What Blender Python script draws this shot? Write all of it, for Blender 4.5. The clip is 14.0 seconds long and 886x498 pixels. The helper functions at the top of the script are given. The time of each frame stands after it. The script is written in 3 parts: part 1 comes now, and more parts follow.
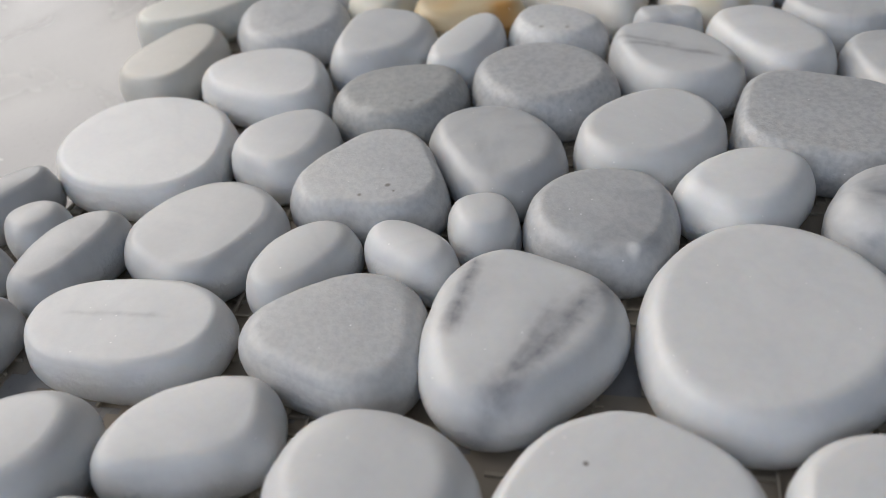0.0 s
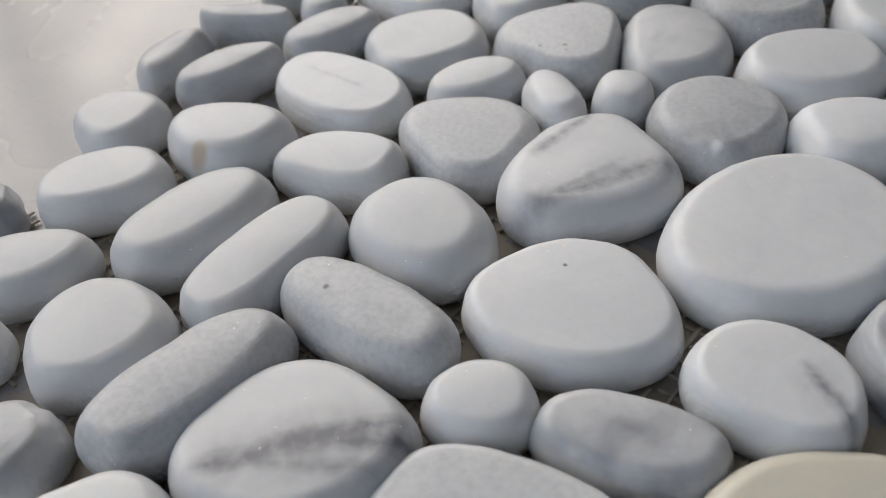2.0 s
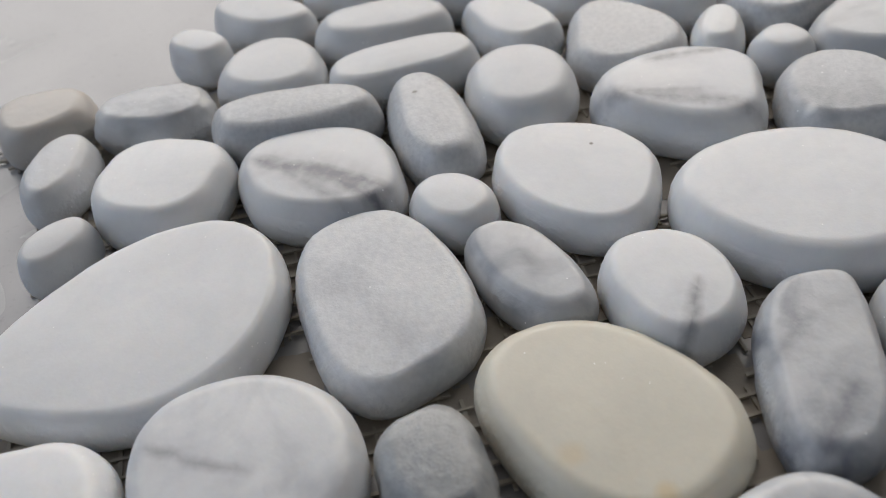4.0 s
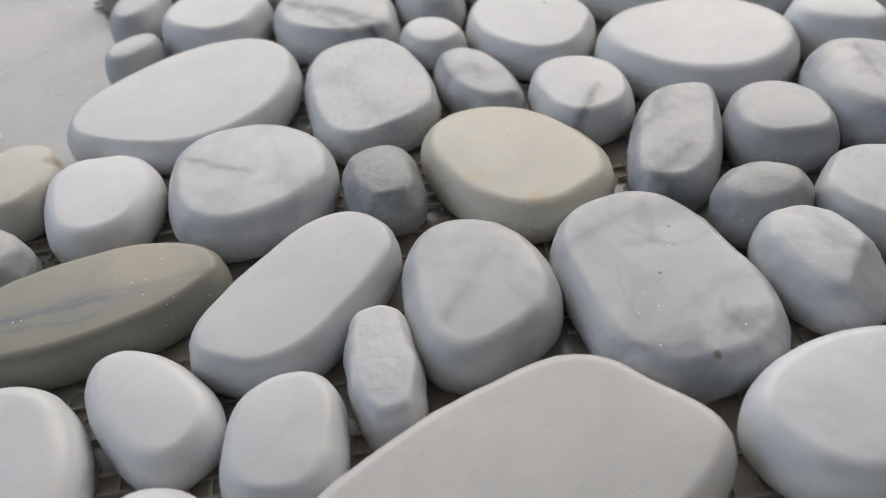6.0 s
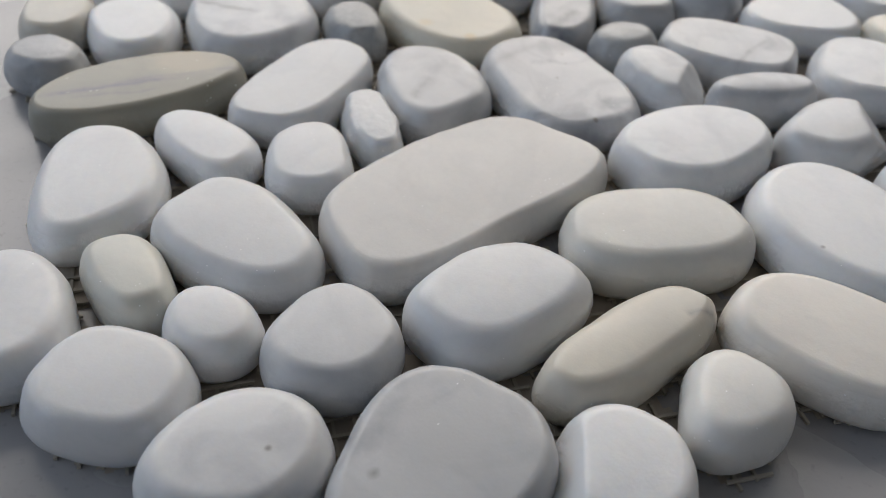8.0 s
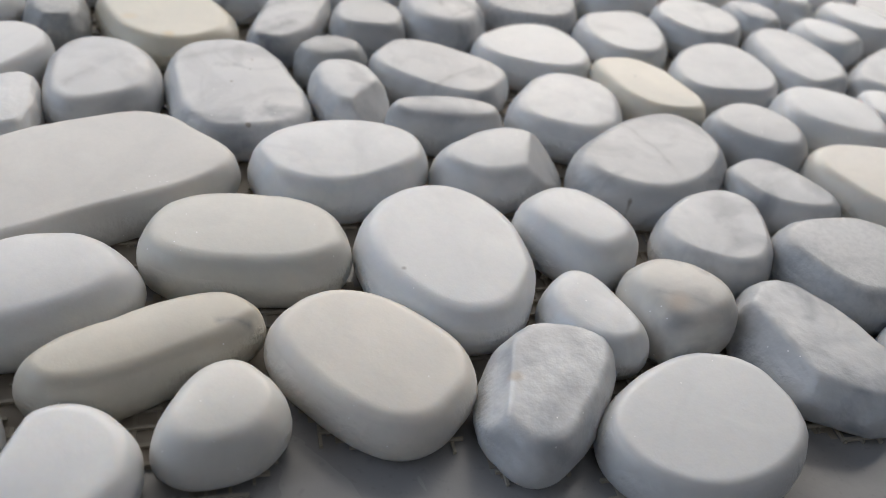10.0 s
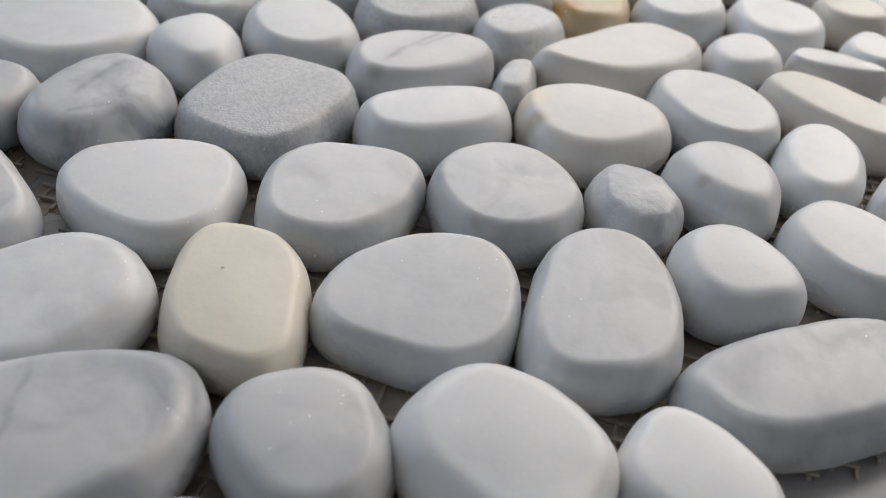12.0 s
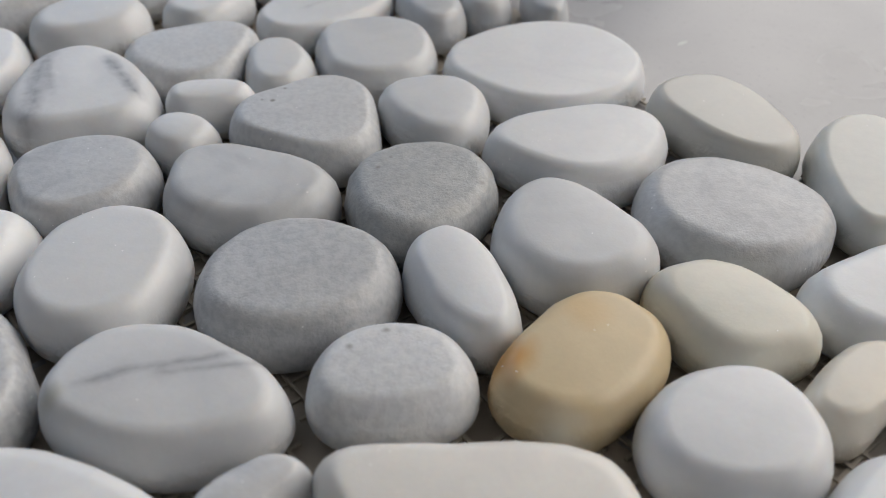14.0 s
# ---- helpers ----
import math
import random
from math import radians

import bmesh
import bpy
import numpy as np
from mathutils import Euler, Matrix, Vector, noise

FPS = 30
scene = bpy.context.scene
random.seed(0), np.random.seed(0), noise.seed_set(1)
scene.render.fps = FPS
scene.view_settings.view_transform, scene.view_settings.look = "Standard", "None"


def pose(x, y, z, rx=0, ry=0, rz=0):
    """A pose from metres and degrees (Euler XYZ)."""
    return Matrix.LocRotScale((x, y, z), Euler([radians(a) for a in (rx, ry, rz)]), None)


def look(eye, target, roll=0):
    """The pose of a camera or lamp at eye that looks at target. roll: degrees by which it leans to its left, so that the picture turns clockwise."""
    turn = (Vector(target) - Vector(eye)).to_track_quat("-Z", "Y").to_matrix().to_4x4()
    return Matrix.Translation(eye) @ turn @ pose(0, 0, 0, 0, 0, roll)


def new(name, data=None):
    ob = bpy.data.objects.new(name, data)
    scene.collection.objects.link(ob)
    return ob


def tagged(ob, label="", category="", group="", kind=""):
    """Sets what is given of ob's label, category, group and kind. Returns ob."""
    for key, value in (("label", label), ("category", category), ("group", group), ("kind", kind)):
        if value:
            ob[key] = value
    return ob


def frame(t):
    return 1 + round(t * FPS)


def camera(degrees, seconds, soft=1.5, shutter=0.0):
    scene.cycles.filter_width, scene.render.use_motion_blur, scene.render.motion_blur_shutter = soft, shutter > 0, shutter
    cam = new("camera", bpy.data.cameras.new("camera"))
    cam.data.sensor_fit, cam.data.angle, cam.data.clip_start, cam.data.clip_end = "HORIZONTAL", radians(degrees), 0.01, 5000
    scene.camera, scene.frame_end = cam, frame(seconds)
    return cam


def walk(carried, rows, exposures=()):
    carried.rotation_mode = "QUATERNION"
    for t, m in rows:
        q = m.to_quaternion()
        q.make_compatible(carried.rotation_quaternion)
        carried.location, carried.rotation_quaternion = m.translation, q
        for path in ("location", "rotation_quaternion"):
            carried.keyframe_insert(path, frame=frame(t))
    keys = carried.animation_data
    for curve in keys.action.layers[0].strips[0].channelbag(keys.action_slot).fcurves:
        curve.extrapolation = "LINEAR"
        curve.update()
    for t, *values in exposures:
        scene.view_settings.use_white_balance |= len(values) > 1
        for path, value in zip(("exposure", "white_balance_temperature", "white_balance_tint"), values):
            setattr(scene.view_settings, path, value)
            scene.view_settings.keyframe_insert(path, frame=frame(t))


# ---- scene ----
# ---- camera ----
cam = camera(53.54, 14.0, soft=0.7)
cam.data.dof.use_dof = True
cam.data.dof.focus_distance = 0.138
cam.data.dof.aperture_fstop = 22.0
PATH = [
    (0.0, pose(-0.10066, 0.03264, 0.09151, 51.620, 6.071, -78.650)),
    (0.5, pose(-0.10832, 0.01937, 0.09502, 50.824, 5.298, -71.741)),
    (1.0, pose(-0.11425, 0.00850, 0.09739, 49.791, 4.995, -64.338)),
    (1.5, pose(-0.11723, -0.00441, 0.09812, 48.919, 5.063, -56.751)),
    (2.0, pose(-0.11693, -0.01747, 0.10096, 47.842, 5.157, -49.219)),
    (2.5, pose(-0.11286, -0.03411, 0.10181, 47.162, 5.059, -41.730)),
    (2.7, pose(-0.11201, -0.04008, 0.10198, 46.700, 4.943, -38.559)),
    (4.8, pose(-0.07258, -0.09967, 0.09958, 48.405, 5.167, -6.712)),
    (5.0, pose(-0.07280, -0.10426, 0.09964, 48.252, 5.352, -7.406)),
    (5.5, pose(-0.07160, -0.11866, 0.09762, 47.942, 5.222, -7.565)),
    (6.0, pose(-0.07775, -0.14048, 0.10031, 48.150, 4.447, -7.890)),
    (6.5, pose(-0.08610, -0.15878, 0.10147, 48.077, 3.265, -8.376)),
    (7.0, pose(-0.10254, -0.17776, 0.10497, 48.107, 1.379, -9.635)),
    (7.2, pose(-0.10880, -0.18660, 0.10789, 48.009, 0.788, -10.295)),
    (9.3, pose(-0.11004, -0.21701, 0.09946, 51.487, -7.556, -18.640)),
    (9.5, pose(-0.08763, -0.21937, 0.10037, 51.530, -7.942, -16.536)),
    (10.0, pose(-0.04416, -0.22003, 0.10258, 51.318, -8.029, -12.130)),
    (10.5, pose(-0.00019, -0.20808, 0.09945, 50.803, -7.757, -5.933)),
    (11.0, pose(0.03937, -0.18768, 0.09498, 50.233, -6.960, 0.693)),
    (11.5, pose(0.07652, -0.15893, 0.09307, 50.096, -5.696, 7.635)),
    (12.0, pose(0.10328, -0.12812, 0.09346, 50.154, -4.788, 15.243)),
    (12.5, pose(0.12233, -0.09680, 0.09492, 49.355, -3.953, 22.828)),
    (13.0, pose(0.13827, -0.05844, 0.09525, 49.073, -2.699, 31.360)),
    (13.5, pose(0.14368, -0.02418, 0.09610, 49.046, -1.619, 40.645)),
    (14.0, pose(0.14118, 0.00857, 0.09475, 49.358, -0.439, 50.389)),
]
walk(cam, PATH, exposures=[(0.0, -0.15), (5.0, -0.12), (7.0, -0.14), (9.5, 0.02), (12.0, 0.01), (14.0, -0.13)])

# ---- world and light ----
world = bpy.data.worlds.new("world")
scene.world = world
world.use_nodes = True
wn = world.node_tree.nodes
sky = wn.new("ShaderNodeTexSky")
sky.sky_type = "NISHITA"
sky.sun_disc = False
sky.sun_elevation = radians(28)
sky.sun_rotation = radians(20)
world.node_tree.links.new(sky.outputs["Color"], wn["Background"].inputs["Color"])
wn["Background"].inputs["Strength"].default_value = 0.10


def window_light(name, m, width, height, watts, color):
    data = bpy.data.lights.new(name, "AREA")
    data.shape = "RECTANGLE"
    data.size, data.size_y, data.energy, data.color = width, height, watts, color
    ob = new(name, data)
    ob.matrix_world = m
    return ob


# daylight that enters through the two window openings
window_light("daylight_north", look((0.325, 1.24, 0.92), (0.1, 0.0, 0.0)), 2.75, 1.2, 31, (1.0, 0.925, 0.84))
window_light("daylight_west", look((-1.6, 0.1, 0.92), (0.0, 0.0, 0.0)), 1.8, 1.2, 8.9, (0.74, 0.84, 1.0))


# ---- materials ----
def material(name):
    m = bpy.data.materials.new(name)
    m.use_nodes = True
    return m, m.node_tree.nodes, m.node_tree.links, m.node_tree.nodes["Principled BSDF"]


def add(nodes, kind, **values):
    node = nodes.new(kind)
    for key, value in values.items():
        node.inputs[key].default_value = value
    return node


def ramp(nodes, *stops):
    node = nodes.new("ShaderNodeValToRGB")
    els = node.color_ramp.elements
    while len(els) < len(stops):
        els.new(0.5)
    for el, (at, value) in zip(els, stops):
        el.position = at
        el.color = (value, value, value, 1)
    return node


def maths(nodes, links, op, a, b=None, clamp=False):
    node = nodes.new("ShaderNodeMath")
    node.operation = op
    node.use_clamp = clamp
    for slot, v in ((0, a), (1, b)):
        if v is None:
            continue
        if isinstance(v, (int, float)):
            node.inputs[slot].default_value = v
        else:
            links.new(v, node.inputs[slot])
    return node.outputs[0]


def blend(nodes, links, fac, a, b, mode="MIX"):
    node = nodes.new("ShaderNodeMix")
    node.data_type = "RGBA"
    node.blend_type = mode
    for slot, v in ((0, fac), (6, a), (7, b)):
        if isinstance(v, (int, float)):
            node.inputs[slot].default_value = v
        elif isinstance(v, tuple):
            node.inputs[slot].default_value = (*v, 1)
        else:
            links.new(v, node.inputs[slot])
    return node.outputs[2]


def marble(name, grain=0.0, mottle=0.0, veins=(), spots=(), stains=(), rough=0.0):
    """Tumbled marble. The stone's own colour comes from the object; veins, spots and stains lie in the stone's own millimetres."""
    m, n, l, bsdf = material(name)
    info = n.new("ShaderNodeObjectInfo")
    co = n.new("ShaderNodeTexCoord")
    shift = n.new("ShaderNodeVectorMath")
    shift.operation = "ADD"
    spread = n.new("ShaderNodeVectorMath")
    spread.operation = "SCALE"
    l.new(info.outputs["Location"], spread.inputs[0])
    spread.inputs[3].default_value = 7.0
    l.new(co.outputs["Object"], shift.inputs[0])
    l.new(spread.outputs[0], shift.inputs[1])
    at = shift.outputs[0]

    def noise_at(scale, detail=3.0, distortion=0.0):
        t = add(n, "ShaderNodeTexNoise", Scale=scale, Detail=detail, Distortion=distortion)
        l.new(at, t.inputs["Vector"])
        return t.outputs["Fac"]

    color = info.outputs["Color"]
    # broad cloudy tone, then fine crystalline grain
    cloud = ramp(n, (0.32, 0.0), (0.72, 1.0))
    l.new(noise_at(70, 5, 0.9), cloud.inputs[0])
    dark = blend(n, l, 1.0, color, (0.80, 0.82, 0.85), "MULTIPLY")
    color = blend(n, l, maths(n, l, "MULTIPLY", cloud.outputs[0], 0.42 + 0.50 * mottle), color, dark)
    fine = ramp(n, (0.40, 0.0), (0.66, 1.0))
    l.new(noise_at(900, 3), fine.inputs[0])
    darker = blend(n, l, 1.0, color, (0.72, 0.73, 0.76), "MULTIPLY")
    color = blend(n, l, maths(n, l, "MULTIPLY", fine.outputs[0], 0.08 + 0.62 * grain), color, darker)
    # faint wandering veins, stronger in mottled stones
    wander = maths(n, l, "ABSOLUTE", maths(n, l, "SUBTRACT", noise_at(38, 5, 1.4), 0.5))
    line = ramp(n, (0.0, 1.0), (0.07, 0.0))
    l.new(wander, line.inputs[0])
    vein_tone = blend(n, l, 1.0, color, (0.42, 0.44, 0.49), "MULTIPLY")
    color = blend(n, l, maths(n, l, "MULTIPLY", line.outputs[0], 0.05 + 0.16 * mottle), color, vein_tone)
    if mottle > 0.15:
        patch = ramp(n, (0.50, 0.0), (0.66, 1.0))
        l.new(noise_at(75, 5, 0.6), patch.inputs[0])
        color = blend(n, l, maths(n, l, "MULTIPLY", patch.outputs[0], 1.0 * mottle, True), color, vein_tone)
    if veins or spots or stains:
        split = n.new("ShaderNodeSeparateXYZ")
        l.new(co.outputs["Object"], split.inputs[0])
        wob = maths(n, l, "SUBTRACT", noise_at(95, 4, 0.4), 0.5)
        ragged = noise_at(420, 4, 0.3)
        for mx, my, angle, reach, width, strength in veins:
            c, s = math.cos(radians(angle)), math.sin(radians(angle))
            dx = maths(n, l, "SUBTRACT", split.outputs[0], mx * 0.001)
            dy = maths(n, l, "SUBTRACT", split.outputs[1], my * 0.001)
            d = maths(n, l, "SUBTRACT", maths(n, l, "MULTIPLY", dy, c), maths(n, l, "MULTIPLY", dx, s))
            u = maths(n, l, "ADD", maths(n, l, "MULTIPLY", dx, c), maths(n, l, "MULTIPLY", dy, s))
            d = maths(n, l, "ADD", d, maths(n, l, "MULTIPLY", wob, 0.0036))
            d = maths(n, l, "DIVIDE", maths(n, l, "ABSOLUTE", d), width * 0.001)
            ends = maths(n, l, "MULTIPLY", maths(n, l, "SUBTRACT", reach * 0.00125, maths(n, l, "ABSOLUTE", u)), 2500.0 / reach, True)
            halo = maths(n, l, "MULTIPLY", maths(n, l, "SUBTRACT", 1.0, maths(n, l, "DIVIDE", d, 3.2), True), 0.30)
            core = maths(n, l, "MULTIPLY", maths(n, l, "SUBTRACT", 1.0, d, True), 0.75)
            band = maths(n, l, "MULTIPLY", maths(n, l, "ADD", core, halo), ends)
            band = maths(n, l, "MULTIPLY", band, maths(n, l, "MULTIPLY", ragged, 2.0 * strength), True)
            color = blend(n, l, band, color, (0.18, 0.185, 0.21))
        for sx, sy, r, strength in spots:
            dx = maths(n, l, "SUBTRACT", split.outputs[0], sx * 0.001)
            dy = maths(n, l, "SUBTRACT", split.outputs[1], sy * 0.001)
            d = maths(n, l, "SQRT", maths(n, l, "ADD", maths(n, l, "MULTIPLY", dx, dx), maths(n, l, "MULTIPLY", dy, dy)))
            d = maths(n, l, "ADD", maths(n, l, "DIVIDE", d, r * 0.001), maths(n, l, "MULTIPLY", maths(n, l, "SUBTRACT", ragged, 0.5), 1.6))
            disc = maths(n, l, "MULTIPLY", maths(n, l, "SUBTRACT", 1.15, d, True), 2.2 * strength, True)
            color = blend(n, l, disc, color, (0.22, 0.21, 0.20))
        for sx, sy, r, tint in stains:
            dx = maths(n, l, "SUBTRACT", split.outputs[0], sx * 0.001)
            dy = maths(n, l, "SUBTRACT", split.outputs[1], sy * 0.001)
            d = maths(n, l, "SQRT", maths(n, l, "ADD", maths(n, l, "MULTIPLY", dx, dx), maths(n, l, "MULTIPLY", dy, dy)))
            d = maths(n, l, "ADD", maths(n, l, "DIVIDE", d, r * 0.001), maths(n, l, "MULTIPLY", wob, 1.5))
            disc = ramp(n, (0.35, 1.0), (1.0, 0.0))
            l.new(d, disc.inputs[0])
            color = blend(n, l, disc.outputs[0], color, tint)
    # scattered crystal faces: their glints painted as near-white flecks, and less rough
    cell = add(n, "ShaderNodeTexVoronoi", Scale=950)
    l.new(at, cell.inputs["Vector"])
    pick = n.new("ShaderNodeSeparateColor")
    l.new(cell.outputs["Color"], pick.inputs[0])
    many = maths(n, l, "GREATER_THAN", noise_at(60, 2), 0.56)
    glint = maths(n, l, "MULTIPLY", maths(n, l, "GREATER_THAN", pick.outputs[0], 0.85), maths(n, l, "LESS_THAN", cell.outputs["Distance"], 0.12))
    glint = maths(n, l, "MULTIPLY", glint, many)
    color = blend(n, l, glint, color, (0.95, 0.95, 0.95))
    l.new(color, bsdf.inputs["Base Color"])
    l.new(maths(n, l, "SUBTRACT", 0.36, maths(n, l, "MULTIPLY", glint, 0.25)), bsdf.inputs["Roughness"])
    bsdf.inputs["Specular IOR Level"].default_value = 0.5
    bsdf.inputs["Subsurface Weight"].default_value = 0.5
    bsdf.inputs["Subsurface Radius"].default_value = (1.0, 0.8, 0.62)
    bsdf.inputs["Subsurface Scale"].default_value = 0.0036
    # honed surface: fine sandy relief over slow waves
    relief = maths(n, l, "ADD", maths(n, l, "MULTIPLY", noise_at(2200, 3), 0.14 + 0.7 * grain), maths(n, l, "MULTIPLY", noise_at(300, 4), 0.32 + 2.5 * rough))
    # the sides stay rougher than the honed top, in patches
    height = n.new("ShaderNodeSeparateXYZ")
    l.new(co.outputs["Object"], height.inputs[0])
    side = maths(n, l, "MULTIPLY", maths(n, l, "SUBTRACT", 0.0070, height.outputs[2]), 450.0, True)
    side = maths(n, l, "MULTIPLY", side, maths(n, l, "MULTIPLY", maths(n, l, "SUBTRACT", noise_at(90, 2), 0.40), 6.0, True))
    relief = maths(n, l, "ADD", relief, maths(n, l, "MULTIPLY", maths(n, l, "MULTIPLY", noise_at(800, 6), side), 5.5))
    bump = add(n, "ShaderNodeBump", Strength=0.4, Distance=0.0003)
    l.new(relief, bump.inputs["Height"])
    l.new(bump.outputs[0], bsdf.inputs["Normal"])
    return m


def plain(name, color, roughness, vary=0.1, scale=8.0, bump=0.1, spec=0.5):
    m, n, l, bsdf = material(name)
    co = n.new("ShaderNodeTexCoord")
    t = add(n, "ShaderNodeTexNoise", Scale=scale, Detail=6.0)
    l.new(co.outputs["Object"], t.inputs["Vector"])
    low = tuple(c * (1 - vary) for c in color)
    l.new(blend(n, l, t.outputs["Fac"], low, tuple(min(1, c * (1 + vary)) for c in color)), bsdf.inputs["Base Color"])
    bsdf.inputs["Roughness"].default_value = roughness
    bsdf.inputs["Specular IOR Level"].default_value = spec
    b = add(n, "ShaderNodeBump", Strength=bump, Distance=0.001)
    t2 = add(n, "ShaderNodeTexNoise", Scale=scale * 60, Detail=4.0)
    l.new(co.outputs["Object"], t2.inputs["Vector"])
    l.new(t2.outputs["Fac"], b.inputs["Height"])
    l.new(b.outputs[0], bsdf.inputs["Normal"])
    return m


# unseen room surfaces, greyed and blued to set the bounced fill light
wall_paint = plain("wall_paint", (0.40, 0.435, 0.485), 0.8)
ceiling_paint = plain("ceiling_paint", (0.50, 0.51, 0.52), 0.85)
floor_stone = plain("floor_stone", (0.22, 0.23, 0.25), 0.5)
frame_paint = plain("frame_paint", (0.75, 0.75, 0.75), 0.4)
steel = plain("steel", (0.4, 0.4, 0.4), 0.4)


def stone_top(name):
    """Polished grey stone: cloudy tone, a patchy polish and a fine leathery relief."""
    m, n, l, bsdf = material(name)
    co = n.new("ShaderNodeTexCoord")

    def noise_at(scale, detail, distortion=0.0):
        t = add(n, "ShaderNodeTexNoise", Scale=scale, Detail=detail, Distortion=distortion)
        l.new(co.outputs["Object"], t.inputs["Vector"])
        return t.outputs["Fac"]

    color = blend(n, l, noise_at(18, 5, 0.8), (0.27, 0.27, 0.285), (0.39, 0.385, 0.385))
    speck = ramp(n, (0.60, 0.0), (0.74, 1.0))
    l.new(noise_at(700, 3), speck.inputs[0])
    color = blend(n, l, maths(n, l, "MULTIPLY", speck.outputs[0], 0.25), color, (0.16, 0.16, 0.165))
    l.new(color, bsdf.inputs["Base Color"])
    l.new(maths(n, l, "ADD", 0.11, maths(n, l, "MULTIPLY", noise_at(26, 4, 1.0), 0.28)), bsdf.inputs["Roughness"])
    relief = maths(n, l, "ADD", maths(n, l, "MULTIPLY", noise_at(620, 3), 0.22), maths(n, l, "MULTIPLY", noise_at(34, 2), 0.6))
    b = add(n, "ShaderNodeBump", Strength=0.3, Distance=0.0006)
    l.new(relief, b.inputs["Height"])
    l.new(b.outputs[0], bsdf.inputs["Normal"])
    return m


table_finish = stone_top("table_finish")
fibre = plain("fibre", (0.42, 0.385, 0.33), 0.6, vary=0.2, scale=40.0)


# ---- mesh helpers ----
def box(bm, x0, x1, y0, y1, z0, z1):
    v = [bm.verts.new((x, y, z)) for x in (x0, x1) for y in (y0, y1) for z in (z0, z1)]
    for f in ((0, 1, 3, 2), (4, 6, 7, 5), (0, 4, 5, 1), (2, 3, 7, 6), (0, 2, 6, 4), (1, 5, 7, 3)):
        bm.faces.new([v[i] for i in f])


def part(name, bm, mat, parent=None, label="", smooth=False):
    data = bpy.data.meshes.new(name)
    bmesh.ops.recalc_face_normals(bm, faces=bm.faces)
    bm.to_mesh(data)
    bm.free()
    data.materials.append(mat)
    if smooth:
        data.polygons.foreach_set("use_smooth", [True] * len(data.polygons))
    ob = new(name, data)
    ob.parent = parent
    return tagged(ob, label) if label else ob


# ---- the room, out of view: floor, walls with two window openings, ceiling ----
X0, X1, Y0, Y1, ZF, ZC, TH = -1.5, 1.9, -1.9, 1.15, -0.75, 2.0, 0.2
bm = bmesh.new()
box(bm, X0 - TH, X1 + TH, Y0 - TH, Y1 + TH, ZF - 0.15, ZF)
tagged(part("floor", bm, floor_stone), "dark grey stone floor", "floor", kind="structure")
bm = bmesh.new()
box(bm, X0 - TH, X1 + TH, Y0 - TH, Y1 + TH, ZC, ZC + 0.15)
tagged(part("ceiling", bm, ceiling_paint), "plain unseen ceiling, greyed to cut the fill light", "ceiling", kind="structure")


def wall_boxes(bm, lo, hi, along_x, c0, c1, opening):
    """A wall from lo to hi with one opening (from, to, sill, head), or none."""
    def put(a, b, z0, z1):
        box(bm, a, b, c0, c1, z0, z1) if along_x else box(bm, c0, c1, a, b, z0, z1)
    if not opening:
        return put(lo, hi, ZF, ZC)
    a, b, sill, head = opening
    put(lo, a, ZF, ZC)
    put(b, hi, ZF, ZC)
    put(a, b, ZF, sill)
    put(a, b, head, ZC)


for name, lo, hi, along, c0, c1, opening in (
    ("wall_north", X0 - TH, X1 + TH, True, Y1, Y1 + TH, (-1.1, 1.75, 0.3, 1.55)),
    ("wall_south", X0 - TH, X1 + TH, True, Y0 - TH, Y0, None),
    ("wall_west", Y0, Y1, False, X0 - TH, X0, (-0.85, 1.05, 0.3, 1.55)),
    ("wall_east", Y0, Y1, False, X1, X1 + TH, None),
):
    bm = bmesh.new()
    wall_boxes(bm, lo, hi, along, c0, c1, opening)
    tagged(part(name, bm, wall_paint), "plain unseen wall, blue-grey to cool the fill light", "wall", kind="structure")


def window_trim(name, a, b, sill, head, along_x, c):
    """A slim frame with one middle bar that sits in the outer part of the opening."""
    bm = bmesh.new()
    def put(p, q, z0, z1):
        box(bm, p, q, c, c + 0.05, z0, z1) if along_x else box(bm, c, c + 0.05, p, q, z0, z1)
    put(a, a + 0.05, sill, head)
    put(b - 0.05, b, sill, head)
    put((a + b) / 2 - 0.03, (a + b) / 2 + 0.03, sill + 0.05, head - 0.05)
    put(a + 0.05, b - 0.05, sill, sill + 0.05)
    put(a + 0.05, b - 0.05, head - 0.05, head)
    tagged(part(name, bm, frame_paint), "slim white window frame", "window", kind="structure")


window_trim("window_1", -1.1, 1.75, 0.3, 1.55, True, Y1 + 0.12)
window_trim("window_2", -0.85, 1.05, 0.3, 1.55, False, X0 - TH + 0.03)

# ---- the table ----
table = tagged(new("table"), "pale grey table with a smooth satin top", "table")
bm = bmesh.new()
box(bm, -0.75, 0.75, -0.45, 0.45, -0.03, 0.0)
bmesh.ops.bevel(bm, geom=[e for e in bm.edges], offset=0.003, segments=3, affect="EDGES")
part("tabletop", bm, table_finish, table)
for lx in (-0.68, 0.68):
    for ly in (-0.38, 0.38):
        bm = bmesh.new()
        box(bm, lx - 0.025, lx + 0.025, ly - 0.025, ly + 0.025, ZF, -0.03)
        part("leg", bm, steel, table)

